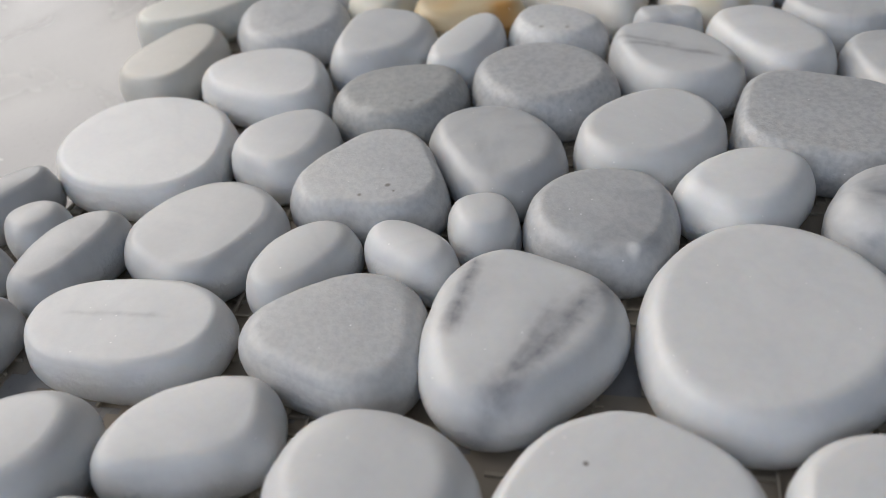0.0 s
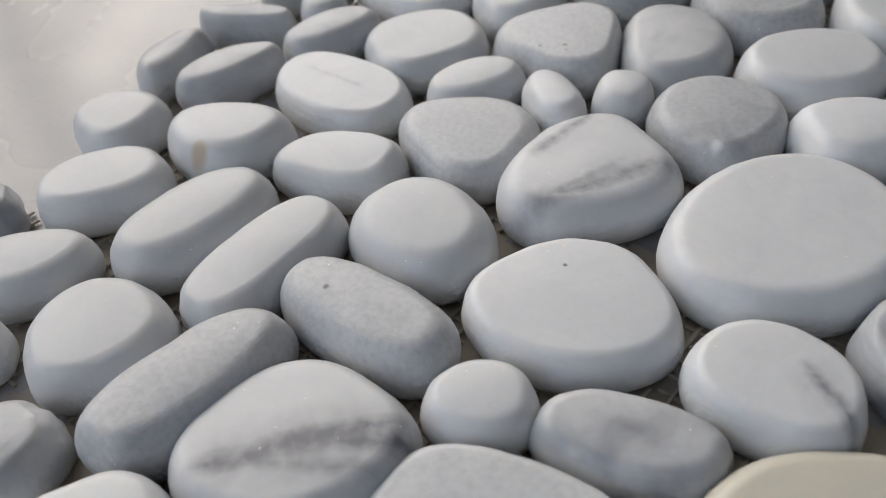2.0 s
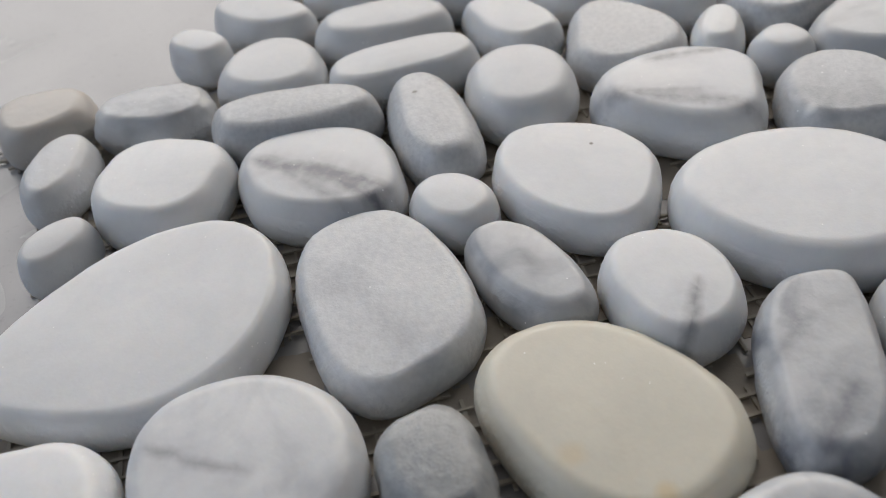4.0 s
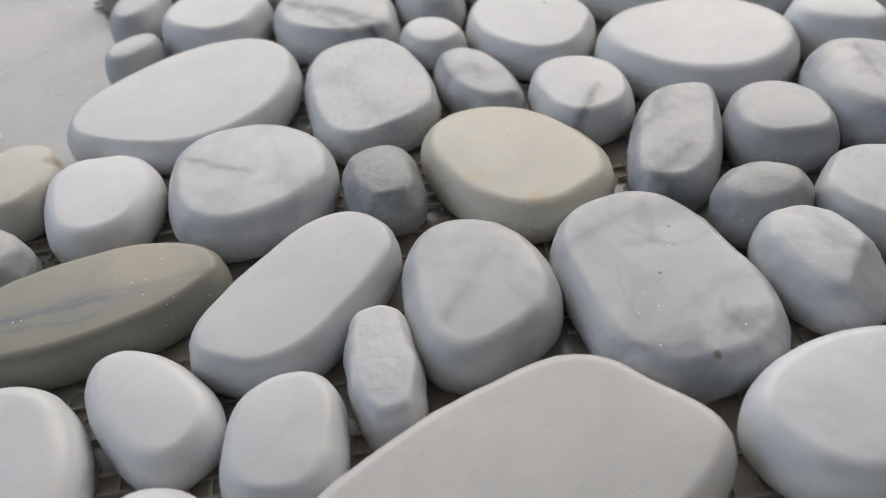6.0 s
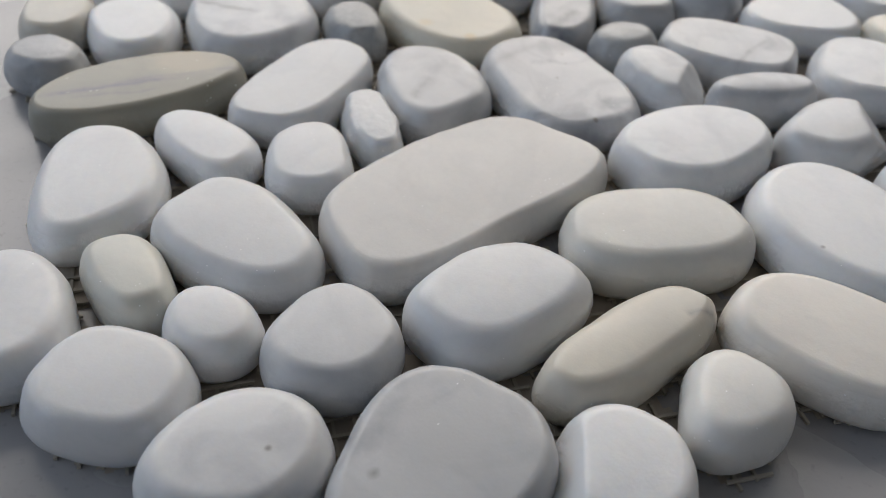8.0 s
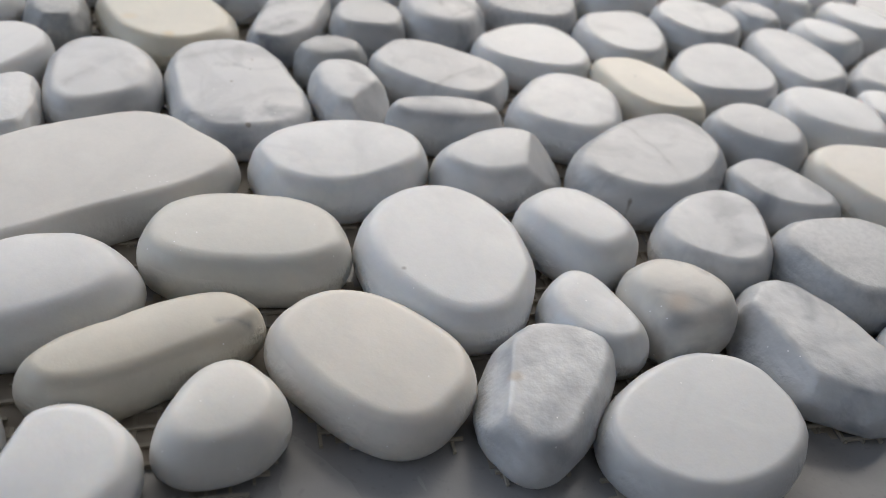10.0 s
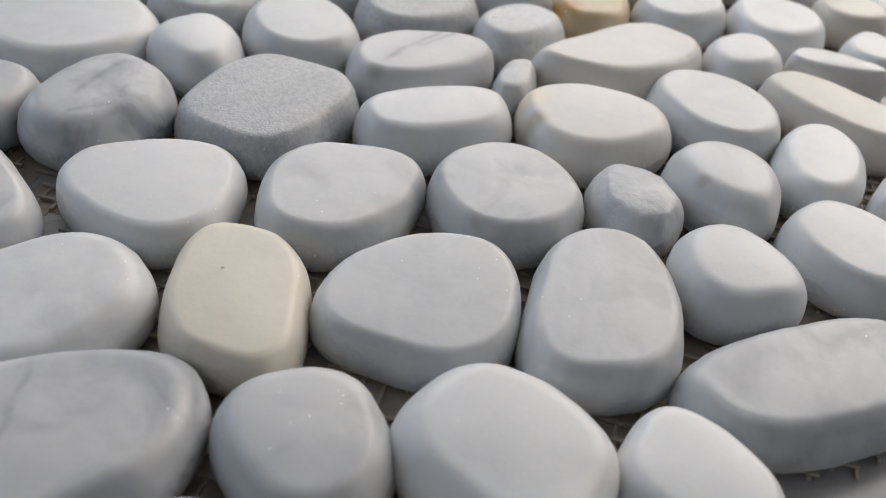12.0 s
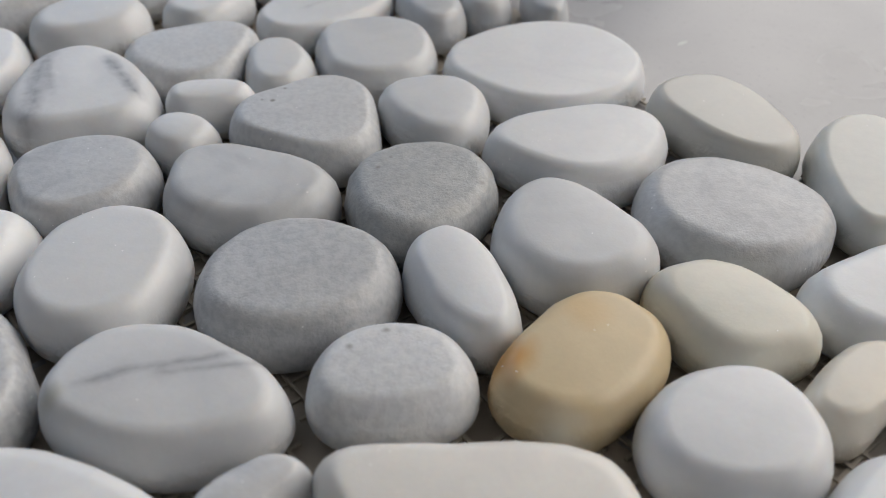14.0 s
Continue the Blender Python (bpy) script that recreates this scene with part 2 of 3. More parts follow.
# ---- the mosaic sheet ----
sheet = tagged(new("pebble_mosaic_sheet"), "mosaic sheet of honed white and grey marble pebbles on mesh", "mosaic tile")
THICK = 0.0096
PROFILE = ((1.0, 0.335), (0.993, 0.295), (0.977, 0.252), (0.954, 0.214), (0.922, 0.178), (0.878, 0.141), (0.825, 0.108), (0.76, 0.079), (0.69, 0.055),
           (0.625, 0.036), (0.555, 0.018), (0.43, 0.0), (0.30, 0.002), (0.20, 0.020), (0.10, 0.07), (0.02, 0.18))
SEGMENTS = 60
STOCK = {}
FOOT = []


def pebble(x, y, a, b, turn, form, color, rough=0.0, grain=0.0, mottle=0.0, veins=(), spots=(), stains=(), thick=1.0, chips=(), bow=0.0, label=""):
    """One tumbled stone: millimetres from the sheet's middle, half length and half width, turn in degrees; form: squareness and two
    uneven swells of the outline."""
    power, c3, s3, c4, s4 = form
    h = THICK * thick
    a, b = a * 0.001, b * 0.001
    rng = random.Random(len(FOOT) * 7 + 3)
    seed = Vector((rng.uniform(-50, 50), rng.uniform(-50, 50), rng.uniform(-50, 50)))
    tx, ty = rng.gauss(0, 0.012), rng.gauss(0, 0.012)
    rings = []
    lip = rng.uniform(0.85, 1.3)
    size = min(a, b)
    for z, inset in PROFILE:
        inset *= lip if z > 0.7 else 1.0
        inset *= min(1.0, 1.35 * size / h)
        rings.append((z * h, 1 - inset * h / a, 1 - inset * h / b))
    ka, kb = rings[0][1], rings[0][2]
    crown = [(h * (1 + 0.03 * (1 - q * q)), ka * q, kb * q) for q in (0.2, 0.4, 0.58, 0.72, 0.83, 0.92, 0.97)]
    # flat cuts, each square to its way, leaning back from an edge on the top
    cuts = []
    for way, edge, lean in chips:
        w, e = radians(way - turn), radians(lean)
        normal = Vector((math.cos(w) * math.cos(e), math.sin(w) * math.cos(e), math.sin(e)))
        cuts.append((normal, edge * 0.001 * math.cos(e) + h * math.sin(e)))
    rings = crown + rings
    verts, faces = [], []
    for z, fa, fb in rings:
        for k in range(SEGMENTS):
            th = 2 * math.pi * k / SEGMENTS
            c, s = math.cos(th), math.sin(th)
            rho = (abs(c) ** power + abs(s) ** power) ** (-1 / power)
            rho *= 1 + c3 * math.cos(3 * th) + s3 * math.sin(3 * th) + c4 * math.cos(4 * th) + s4 * math.sin(4 * th)
            p = Vector((a * fa * rho * c, b * fb * rho * s, z))
            swell = noise.noise(p * 120 + seed) * 0.00036 + noise.noise(p * 320 + seed) * 0.00014
            if rough:
                swell += rough * (noise.noise(p * 210 + seed) * 0.0007 + noise.noise(p * 600 + seed) * 0.00028)
            out = Vector((c, s, 0.35 if z > 0.9 * h else 0.0))
            p += out * swell * (1.0 if z < 0.97 * h else 0.55)
            if z > 0.4 * h:
                p.z += (tx * p.x + ty * p.y) * (z / h)
            if bow:
                p.x += bow * 0.001 * ((p.y / b) ** 2 - 0.4)
            for normal, limit in cuts:
                over = normal.dot(p) - limit
                if over > 0:
                    p -= normal * (over - 0.12 * min(over, 0.0004))
            verts.append(p)
    rows = len(rings)
    verts.append(Vector((0, 0, h * 1.03)))
    verts.append(Vector((0, 0, 0.0)))
    for k in range(SEGMENTS):
        j = (k + 1) % SEGMENTS
        faces.append((rows * SEGMENTS, k, j))
        for r in range(rows - 1):
            faces.append((r * SEGMENTS + k, (r + 1) * SEGMENTS + k, (r + 1) * SEGMENTS + j, r * SEGMENTS + j))
        faces.append((rows * SEGMENTS + 1, (rows - 1) * SEGMENTS + j, (rows - 1) * SEGMENTS + k))
    data = bpy.data.meshes.new("pebble")
    data.from_pydata(verts, [], faces)
    data.polygons.foreach_set("use_smooth", [True] * len(data.polygons))
    data.update()
    key = (round(grain, 1), round(mottle, 1), round(min(rough, 1.0), 1), tuple(veins), tuple(spots), tuple(stains))
    if key not in STOCK:
        STOCK[key] = marble("marble", grain, mottle, veins, spots, stains, rough)
    data.materials.append(STOCK[key])
    ob = new("pebble", data)
    ob.parent = sheet
    ob.matrix_basis = pose(x * 0.001, y * 0.001, 0.0006, 0, 0, turn)
    ob.color = (*color, 1.0)
    FOOT.append((x * 0.001, y * 0.001, a, b, radians(turn)))
    return tagged(ob, label) if label else ob


pebble(20.35, 78.46, 13.78, 13.54, 47.4, (2.06, -0.098, -0.053, 0.006, 0.001), (0.57, 0.58, 0.59), grain=0.6, spots=((-7.3, 1.3, 0.50, 0.70), (-12.6, 6.7, 0.50, 0.70), (-9.4, 1.5, 0.35, 0.60), (-6.0, 6.1, 0.40, 0.50),), thick=1.02)
pebble(30.83, 58.49, 15.23, 11.53, -147.6, (2.11, -0.011, -0.061, -0.018, -0.001), (0.54, 0.55, 0.56), mottle=0.30, thick=1.02)
pebble(49.53, 80.66, 13.79, 12.54, 115.2, (2.06, -0.015, -0.039, 0.018, 0.004), (0.43, 0.44, 0.44), rough=0.35, grain=0.9, spots=((-1.0, 7.5, 0.50, 0.45), (2.6, 7.0, 0.40, 0.40), (3.4, -9.4, 0.60, 0.40),))
pebble(31.36, 98.64, 11.51, 10.06, 177.5, (2.23, -0.012, 0.073, 0.014, 0.019), (0.65, 0.66, 0.67))
pebble(31.25, 127.90, 20.01, 16.80, -127.6, (2.24, 0.026, -0.007, 0.034, -0.013), (0.73, 0.74, 0.75), thick=0.84)
pebble(56.74, 111.67, 16.40, 11.74, -117.8, (2.24, 0.022, -0.079, 0.021, -0.010), (0.71, 0.72, 0.73), thick=0.98)
pebble(67.18, 138.75, 15.45, 10.18, 173.1, (2.34, -0.051, 0.020, 0.001, 0.014), (0.60, 0.59, 0.55), thick=0.95)
pebble(11.35, 38.47, 12.69, 12.18, -140.4, (2.13, 0.024, -0.026, 0.030, -0.014), (0.53, 0.54, 0.55), grain=0.5, mottle=0.40, stains=((10.8, -2.6, 1.3, (0.78, 0.78, 0.78)),), thick=1.02)
pebble(9.83, 57.31, 6.66, 5.90, -152.5, (2.38, 0.024, -0.029, -0.004, 0.020), (0.65, 0.66, 0.67))
pebble(1.60, 67.50, 8.82, 5.58, 58.0, (2.34, 0.029, 0.009, -0.000, -0.013), (0.69, 0.70, 0.71), thick=0.99)
pebble(-1.60, 84.58, 10.54, 7.17, 150.3, (2.29, -0.012, 0.024, 0.009, -0.001), (0.61, 0.62, 0.63), thick=0.93)
pebble(4.98, 104.20, 12.76, 13.50, -110.7, (2.38, -0.013, -0.020, -0.006, 0.021), (0.60, 0.61, 0.62), thick=0.91)
pebble(-3.15, 125.39, 11.80, 6.93, 162.5, (2.37, -0.007, 0.036, 0.001, -0.022), (0.54, 0.55, 0.56), mottle=0.30, thick=0.98)
pebble(4.14, 135.65, 5.89, 5.89, 55.6, (2.29, -0.000, 0.051, 0.003, 0.011), (0.57, 0.58, 0.59))
pebble(10.23, 148.24, 11.81, 5.18, 142.3, (2.38, -0.017, -0.042, -0.004, -0.010), (0.49, 0.50, 0.51))
pebble(-18.14, 107.00, 16.69, 10.79, 87.9, (2.31, 0.013, -0.008, 0.007, -0.004), (0.69, 0.70, 0.71), veins=((1.2, -0.3, -179, 7.6, 0.7, 0.25),), thick=0.84)
pebble(-17.10, 73.57, 13.94, 12.49, 77.2, (2.03, 0.044, 0.093, 0.004, 0.001), (0.57, 0.58, 0.59), grain=0.5, thick=0.92)
pebble(-14.70, 48.82, 15.79, 13.51, 169.1, (2.66, 0.078, -0.044, 0.024, 0.014), (0.69, 0.70, 0.71), veins=((3.2, 6.0, -18, 14.1, 2.6, 0.62), (-2.2, -8.1, 8, 7.8, 1.6, 0.65), (5.2, 3.6, -8, 7.8, 1.2, 0.35),), label="white marble pebble with dark grey diagonal veins", thick=1.08)
pebble(-42.31, 62.46, 12.94, 10.95, 80.3, (2.34, -0.013, 0.011, 0.002, 0.001), (0.65, 0.66, 0.67), thick=1.11)
pebble(-41.52, 33.51, 15.93, 13.30, 114.1, (2.14, 0.009, 0.039, 0.026, -0.013), (0.73, 0.74, 0.75), spots=((2.1, -5.3, 0.36, 0.70),), thick=0.89)
pebble(-9.90, 15.46, 20.25, 17.09, 163.7, (2.32, 0.022, -0.019, 0.022, 0.004), (0.71, 0.72, 0.73))
pebble(-37.90, 3.84, 12.02, 9.94, 93.3, (2.27, 0.002, 0.037, 0.011, -0.004), (0.71, 0.72, 0.73), veins=((-7.2, 1.3, 143, 5.9, 1.4, 0.70),), thick=0.93)
pebble(-61.45, 56.85, 16.25, 8.04, 91.5, (2.43, 0.019, 0.008, -0.010, -0.004), (0.59, 0.60, 0.61), grain=0.6, spots=((5.9, 1.6, 0.50, 0.60),), thick=1.08)
pebble(-62.37, 79.33, 16.48, 7.99, -178.2, (2.45, -0.003, 0.006, -0.015, -0.001), (0.61, 0.62, 0.63), thick=1.01)
pebble(-63.02, 97.23, 15.50, 9.20, 175.9, (2.34, -0.009, -0.001, 0.003, -0.012), (0.61, 0.62, 0.63), thick=1.06)
pebble(-36.42, 88.10, 12.22, 8.42, 117.2, (2.36, 0.045, 0.012, 0.007, 0.037), (0.67, 0.68, 0.69), thick=0.94)
pebble(-43.67, 111.79, 12.62, 9.62, 117.0, (2.26, 0.029, -0.047, 0.013, 0.003), (0.65, 0.66, 0.67), stains=((1.2, 8.7, 2.2, (0.52, 0.44, 0.35)),), thick=1.15)
pebble(-66.30, 120.58, 9.29, 12.40, -124.2, (2.34, -0.021, -0.011, -0.000, -0.004), (0.65, 0.66, 0.67))
pebble(-52.22, 136.27, 10.03, 9.47, 80.2, (2.30, 0.007, 0.048, 0.006, -0.004), (0.61, 0.62, 0.63))
pebble(-30.43, 148.40, 10.64, 5.64, -165.7, (2.34, -0.052, 0.048, 0.005, -0.001), (0.56, 0.57, 0.58), mottle=0.30)
pebble(-27.14, 132.55, 12.16, 6.47, 163.0, (2.21, -0.024, 0.057, 0.018, -0.022), (0.55, 0.56, 0.57), mottle=0.30)
pebble(-9.93, 146.65, 12.39, 4.59, 117.7, (2.29, 0.008, -0.006, 0.007, -0.005), (0.51, 0.52, 0.53), mottle=0.40)
pebble(-88.66, 88.00, 11.26, 11.51, 82.2, (2.31, 0.035, -0.020, 0.006, 0.002), (0.63, 0.64, 0.65), thick=0.98)
pebble(-86.36, 67.54, 16.63, 8.36, 175.3, (2.51, -0.031, -0.012, -0.002, -0.019), (0.57, 0.58, 0.59), grain=0.6, mottle=0.20, thick=1.13)
pebble(-63.42, 33.32, 8.04, 6.99, 125.2, (2.30, 0.018, 0.022, 0.013, -0.000), (0.69, 0.70, 0.71), thick=0.92)
pebble(-56.58, 14.61, 12.80, 7.22, 110.8, (2.36, 0.004, -0.012, -0.002, 0.018), (0.59, 0.60, 0.61), mottle=0.60, veins=((-0.9, 0.2, 168, 3.5, 2.0, 0.40), (-9.3, 5.2, -165, 5.6, 2.5, 0.35),), thick=0.84)
pebble(-83.71, 48.57, 13.56, 16.03, -134.1, (2.19, -0.034, -0.002, 0.048, -0.004), (0.65, 0.66, 0.67), veins=((2.5, 1.5, 96, 12.4, 2.2, 0.95), (3.9, 10.8, 84, 11.8, 2.2, 0.85), (5.7, 0.2, 76, 10.3, 1.6, 0.50),), label="white marble pebble with a smoky dark vein", thick=0.98)
pebble(-111.71, 55.52, 12.72, 12.68, 60.0, (2.42, -0.014, -0.019, -0.008, -0.022), (0.73, 0.74, 0.75), thick=1.05)
pebble(-114.97, 22.01, 24.80, 18.44, -155.7, (1.91, 0.027, -0.057, 0.001, -0.013), (0.72, 0.73, 0.74), spots=((-13.3, 20.4, 0.60, 0.70),), thick=0.87)
pebble(-78.94, 16.38, 19.45, 13.30, 93.2, (2.46, 0.018, 0.029, -0.006, -0.027), (0.65, 0.66, 0.67), rough=0.20, grain=0.4, mottle=0.25, thick=0.84)
pebble(-54.75, -14.33, 18.58, 14.73, 122.6, (2.32, 0.032, 0.005, 0.004, 0.009), (0.63, 0.60, 0.51), stains=((-1.1, 9.7, 2.6, (0.60, 0.53, 0.40)), (-12.7, 6.8, 2.0, (0.62, 0.53, 0.37)),), label="cream coloured marble pebble", thick=0.84)
pebble(-78.49, -16.22, 9.55, 7.34, 95.0, (2.37, -0.024, -0.037, -0.003, -0.008), (0.41, 0.42, 0.42), rough=0.70, grain=0.8, mottle=0.40, chips=((205, 6.0, 40),))
pebble(-25.22, -15.51, 16.92, 8.36, 64.5, (2.43, -0.012, -0.005, -0.012, -0.034), (0.55, 0.56, 0.57), rough=0.40, mottle=1.00, veins=((-10.8, -0.3, -25, 5.9, 2.0, 0.60), (1.4, 4.8, -28, 5.1, 1.6, 0.35),), thick=0.95)
pebble(-129.11, -9.01, 13.43, 10.65, 98.3, (2.38, -0.039, 0.037, -0.002, 0.013), (0.79, 0.80, 0.81), thick=0.91)
pebble(-6.07, -14.97, 10.79, 9.91, 78.5, (2.36, 0.039, 0.023, -0.002, -0.018), (0.51, 0.52, 0.53), mottle=0.30, thick=1.03)
pebble(-17.76, -35.11, 6.94, 8.48, -79.1, (2.19, -0.012, -0.022, 0.020, -0.005), (0.47, 0.48, 0.48), rough=0.60, mottle=0.40, thick=1.09)
pebble(-15.42, -51.78, 11.59, 8.32, 104.7, (2.31, 0.002, 0.016, 0.004, 0.020), (0.65, 0.66, 0.67), rough=0.50, mottle=0.40, chips=((-40, 4.5, 45),), thick=1.11)
pebble(-93.53, -40.51, 19.83, 11.01, 47.9, (2.43, 0.010, 0.027, -0.014, -0.014), (0.65, 0.66, 0.67), thick=0.88)
pebble(-66.77, -45.83, 15.75, 11.93, 86.4, (2.39, -0.000, 0.068, 0.011, -0.025), (0.59, 0.60, 0.61), mottle=0.40, veins=((-5.6, 2.8, 149, 4.3, 2.0, 0.35),), thick=0.95)
pebble(-39.35, -49.95, 20.12, 14.15, 101.5, (3.11, 0.033, -0.006, 0.005, -0.007), (0.61, 0.62, 0.63), mottle=0.80, veins=((12.3, 3.4, -73, 8.6, 2.0, 0.35),), spots=((-17.2, 1.7, 0.60, 0.80), (-0.9, 1.1, 0.40, 0.70), (7.7, -5.4, 0.40, 0.40), (3.7, -3.9, 0.30, 0.50),), thick=0.90)
pebble(-82.06, -58.15, 11.62, 5.49, 91.3, (2.27, -0.008, -0.007, -0.030, -0.012), (0.67, 0.68, 0.69), rough=1.00, thick=0.92)
pebble(-127.70, -36.31, 22.48, 11.22, -164.8, (2.20, -0.011, 0.019, 0.012, 0.000), (0.32, 0.31, 0.26), veins=((5.7, 1.3, 171, 11.9, 1.3, 0.95), (-8.3, 2.2, 171, 11.4, 0.7, 0.70), (5.4, 4.5, 168, 7.2, 0.6, 0.50),), stains=((-11.3, -3.4, 9.0, (0.40, 0.36, 0.28)),), label="olive grey pebble with dark streaks", thick=0.87)
pebble(-134.76, -68.64, 16.92, 11.80, 81.5, (2.33, 0.001, 0.061, 0.011, -0.025), (0.75, 0.76, 0.77), thick=0.92)
pebble(-114.93, -58.76, 12.68, 7.92, 123.2, (2.32, 0.043, 0.026, 0.005, 0.000), (0.75, 0.76, 0.77), thick=0.84)
pebble(-96.20, -68.20, 11.09, 8.56, 81.2, (2.38, 0.018, -0.017, -0.004, -0.012), (0.71, 0.72, 0.73), thick=0.90)
pebble(-69.90, -83.26, 28.82, 15.63, -154.8, (3.50, 0.006, 0.052, -0.003, -0.013), (0.63, 0.62, 0.60), thick=0.96)
pebble(-111.16, -88.15, 16.88, 12.00, 125.8, (1.96, -0.061, -0.009, -0.031, 0.001), (0.67, 0.68, 0.69), thick=0.96)
pebble(-128.90, -95.52, 10.56, 6.73, 110.5, (2.46, -0.017, 0.010, -0.011, 0.013), (0.62, 0.62, 0.57), thick=0.98)
pebble(-116.55, -108.60, 8.30, 7.10, 128.2, (2.21, 0.006, -0.003, 0.020, -0.001), (0.73, 0.74, 0.75), thick=0.95)
pebble(-98.89, -115.74, 11.10, 10.50, 54.0, (2.24, 0.012, 0.040, 0.013, 0.014), (0.61, 0.62, 0.63), mottle=0.30, thick=1.02)
pebble(-71.75, -112.42, 15.68, 11.38, -163.5, (2.36, -0.017, 0.013, 0.015, -0.032), (0.69, 0.70, 0.71), thick=1.10)
pebble(-39.18, -101.55, 17.82, 11.96, 174.5, (2.26, -0.007, 0.029, -0.007, 0.005), (0.66, 0.65, 0.61), thick=1.04)
pebble(-54.33, -125.37, 18.24, 7.24, -155.5, (2.40, 0.003, 0.004, -0.011, -0.024), (0.60, 0.57, 0.50), veins=((-12.2, 3.1, 165, 2.6, 0.8, 0.50),), chips=((-19, 13.0, 40),))
pebble(-21.80, -129.91, 16.61, 12.45, 134.7, (2.42, 0.018, 0.013, -0.011, 0.012), (0.73, 0.70, 0.65), thick=0.90)
pebble(-5.13, -106.79, 19.33, 15.21, 95.8, (2.22, -0.016, -0.014, 0.018, -0.007), (0.73, 0.74, 0.75), spots=((-6.0, 10.1, 0.45, 0.30),), thick=1.03)
pebble(-43.90, -139.33, 9.74, 8.17, 43.9, (2.16, -0.077, 0.040, 0.005, -0.015), (0.72, 0.71, 0.68), thick=1.04)
pebble(-64.69, -146.47, 10.92, 10.17, -140.5, (2.28, 0.020, -0.037, 0.015, -0.031), (0.73, 0.74, 0.75), chips=((161, 5.5, 30),), thick=0.95)
pebble(-88.32, -140.55, 16.70, 13.98, -140.9, (2.33, 0.059, -0.007, 0.005, -0.025), (0.51, 0.52, 0.53), mottle=0.40, spots=((8.2, -4.7, 1.00, 0.30),), stains=((-2.6, -0.8, 9.0, (0.46, 0.47, 0.48)),), thick=0.98)
pebble(-114.43, -133.80, 12.98, 11.04, 13.7, (2.17, -0.022, 0.010, 0.026, -0.011), (0.67, 0.68, 0.69), mottle=0.30, spots=((3.5, -2.9, 0.50, 0.40),))
pebble(-130.74, -118.19, 11.97, 10.48, 150.3, (2.37, -0.024, 0.018, -0.004, -0.000), (0.67, 0.68, 0.69))
pebble(-147.99, -100.90, 11.86, 13.97, -174.1, (2.25, 0.045, 0.006, 0.017, -0.012), (0.73, 0.74, 0.75), mottle=0.20)
pebble(3.51, -138.05, 14.61, 9.55, 52.2, (2.63, -0.016, -0.061, 0.003, 0.005), (0.67, 0.68, 0.69), rough=0.70, mottle=0.50, stains=((-4.0, 4.4, 1.4, (0.50, 0.46, 0.42)),), chips=((161, 6.0, 35),))
pebble(26.31, -147.03, 17.06, 13.11, -159.9, (2.26, 0.024, -0.016, 0.005, -0.013), (0.65, 0.66, 0.67), thick=0.84)
pebble(15.91, -123.78, 10.73, 7.50, 109.2, (2.36, 0.013, -0.054, -0.005, -0.007), (0.71, 0.72, 0.73), mottle=0.30, thick=0.99)
pebble(32.49, -121.82, 10.26, 9.78, 121.3, (2.32, 0.060, 0.010, 0.002, 0.008), (0.66, 0.64, 0.60), mottle=0.60, veins=((-1.1, 2.8, -149, 4.4, 1.2, 0.40),), stains=((-1.6, 4.2, 3.2, (0.48, 0.42, 0.37)),), thick=1.15)
# wide dark band drawn along the ridge of the cut left side
pebble(52.94, -133.45, 16.21, 12.32, 113.5, (2.08, -0.032, -0.067, 0.020, -0.015), (0.59, 0.60, 0.61), rough=0.60, mottle=0.90, veins=((4.5, 12.1, 144, 10.2, 3.0, 0.50),), chips=((190, 7.0, 30),), thick=0.97)
pebble(49.07, -103.14, 14.24, 11.40, 47.9, (2.06, 0.063, 0.026, 0.001, -0.013), (0.63, 0.64, 0.65), mottle=0.50, veins=((2.4, -0.6, -150, 8.5, 3.0, 0.30),))
pebble(20.85, -101.27, 12.21, 9.93, 124.4, (2.43, -0.001, 0.015, -0.009, 0.003), (0.71, 0.72, 0.73), thick=1.15)
pebble(-20.65, -78.42, 17.44, 12.26, -170.2, (2.26, -0.025, -0.012, 0.019, -0.015), (0.75, 0.76, 0.77), mottle=0.20, thick=1.09)
pebble(11.71, -79.00, 14.25, 9.47, -164.4, (2.29, 0.015, 0.020, 0.013, -0.047), (0.65, 0.66, 0.67), mottle=0.35, chips=((-20, 5.0, 45),), thick=1.12)
pebble(46.40, -77.99, 22.38, 14.81, -143.8, (1.80, -0.004, -0.054, -0.044, 0.005), (0.55, 0.56, 0.57), mottle=0.60, veins=((0.7, -2.5, -110, 8.5, 0.8, 0.35),), spots=((18.6, 5.4, 0.50, 0.60),), stains=((-6.1, -7.5, 2.4, (0.43, 0.44, 0.46)),), thick=1.06)
pebble(3.86, -62.17, 13.07, 6.12, 176.5, (2.34, 0.009, 0.012, 0.002, 0.003), (0.57, 0.58, 0.59), mottle=0.40, thick=1.10)
pebble(34.04, -56.82, 15.23, 13.16, 50.6, (2.39, 0.021, 0.035, 0.001, -0.028), (0.69, 0.70, 0.71), mottle=0.30)
pebble(6.99, -41.04, 16.89, 12.02, 146.9, (2.44, 0.006, -0.004, -0.015, 0.014), (0.59, 0.60, 0.61), mottle=0.60, veins=((-5.5, 3.3, -110, 7.6, 1.0, 0.40),), thick=0.95)
pebble(58.22, -46.25, 15.55, 10.51, 118.3, (2.25, 0.003, -0.014, 0.007, 0.049), (0.70, 0.66, 0.57), spots=((3.2, 1.6, 0.35, 0.60),), thick=0.91)
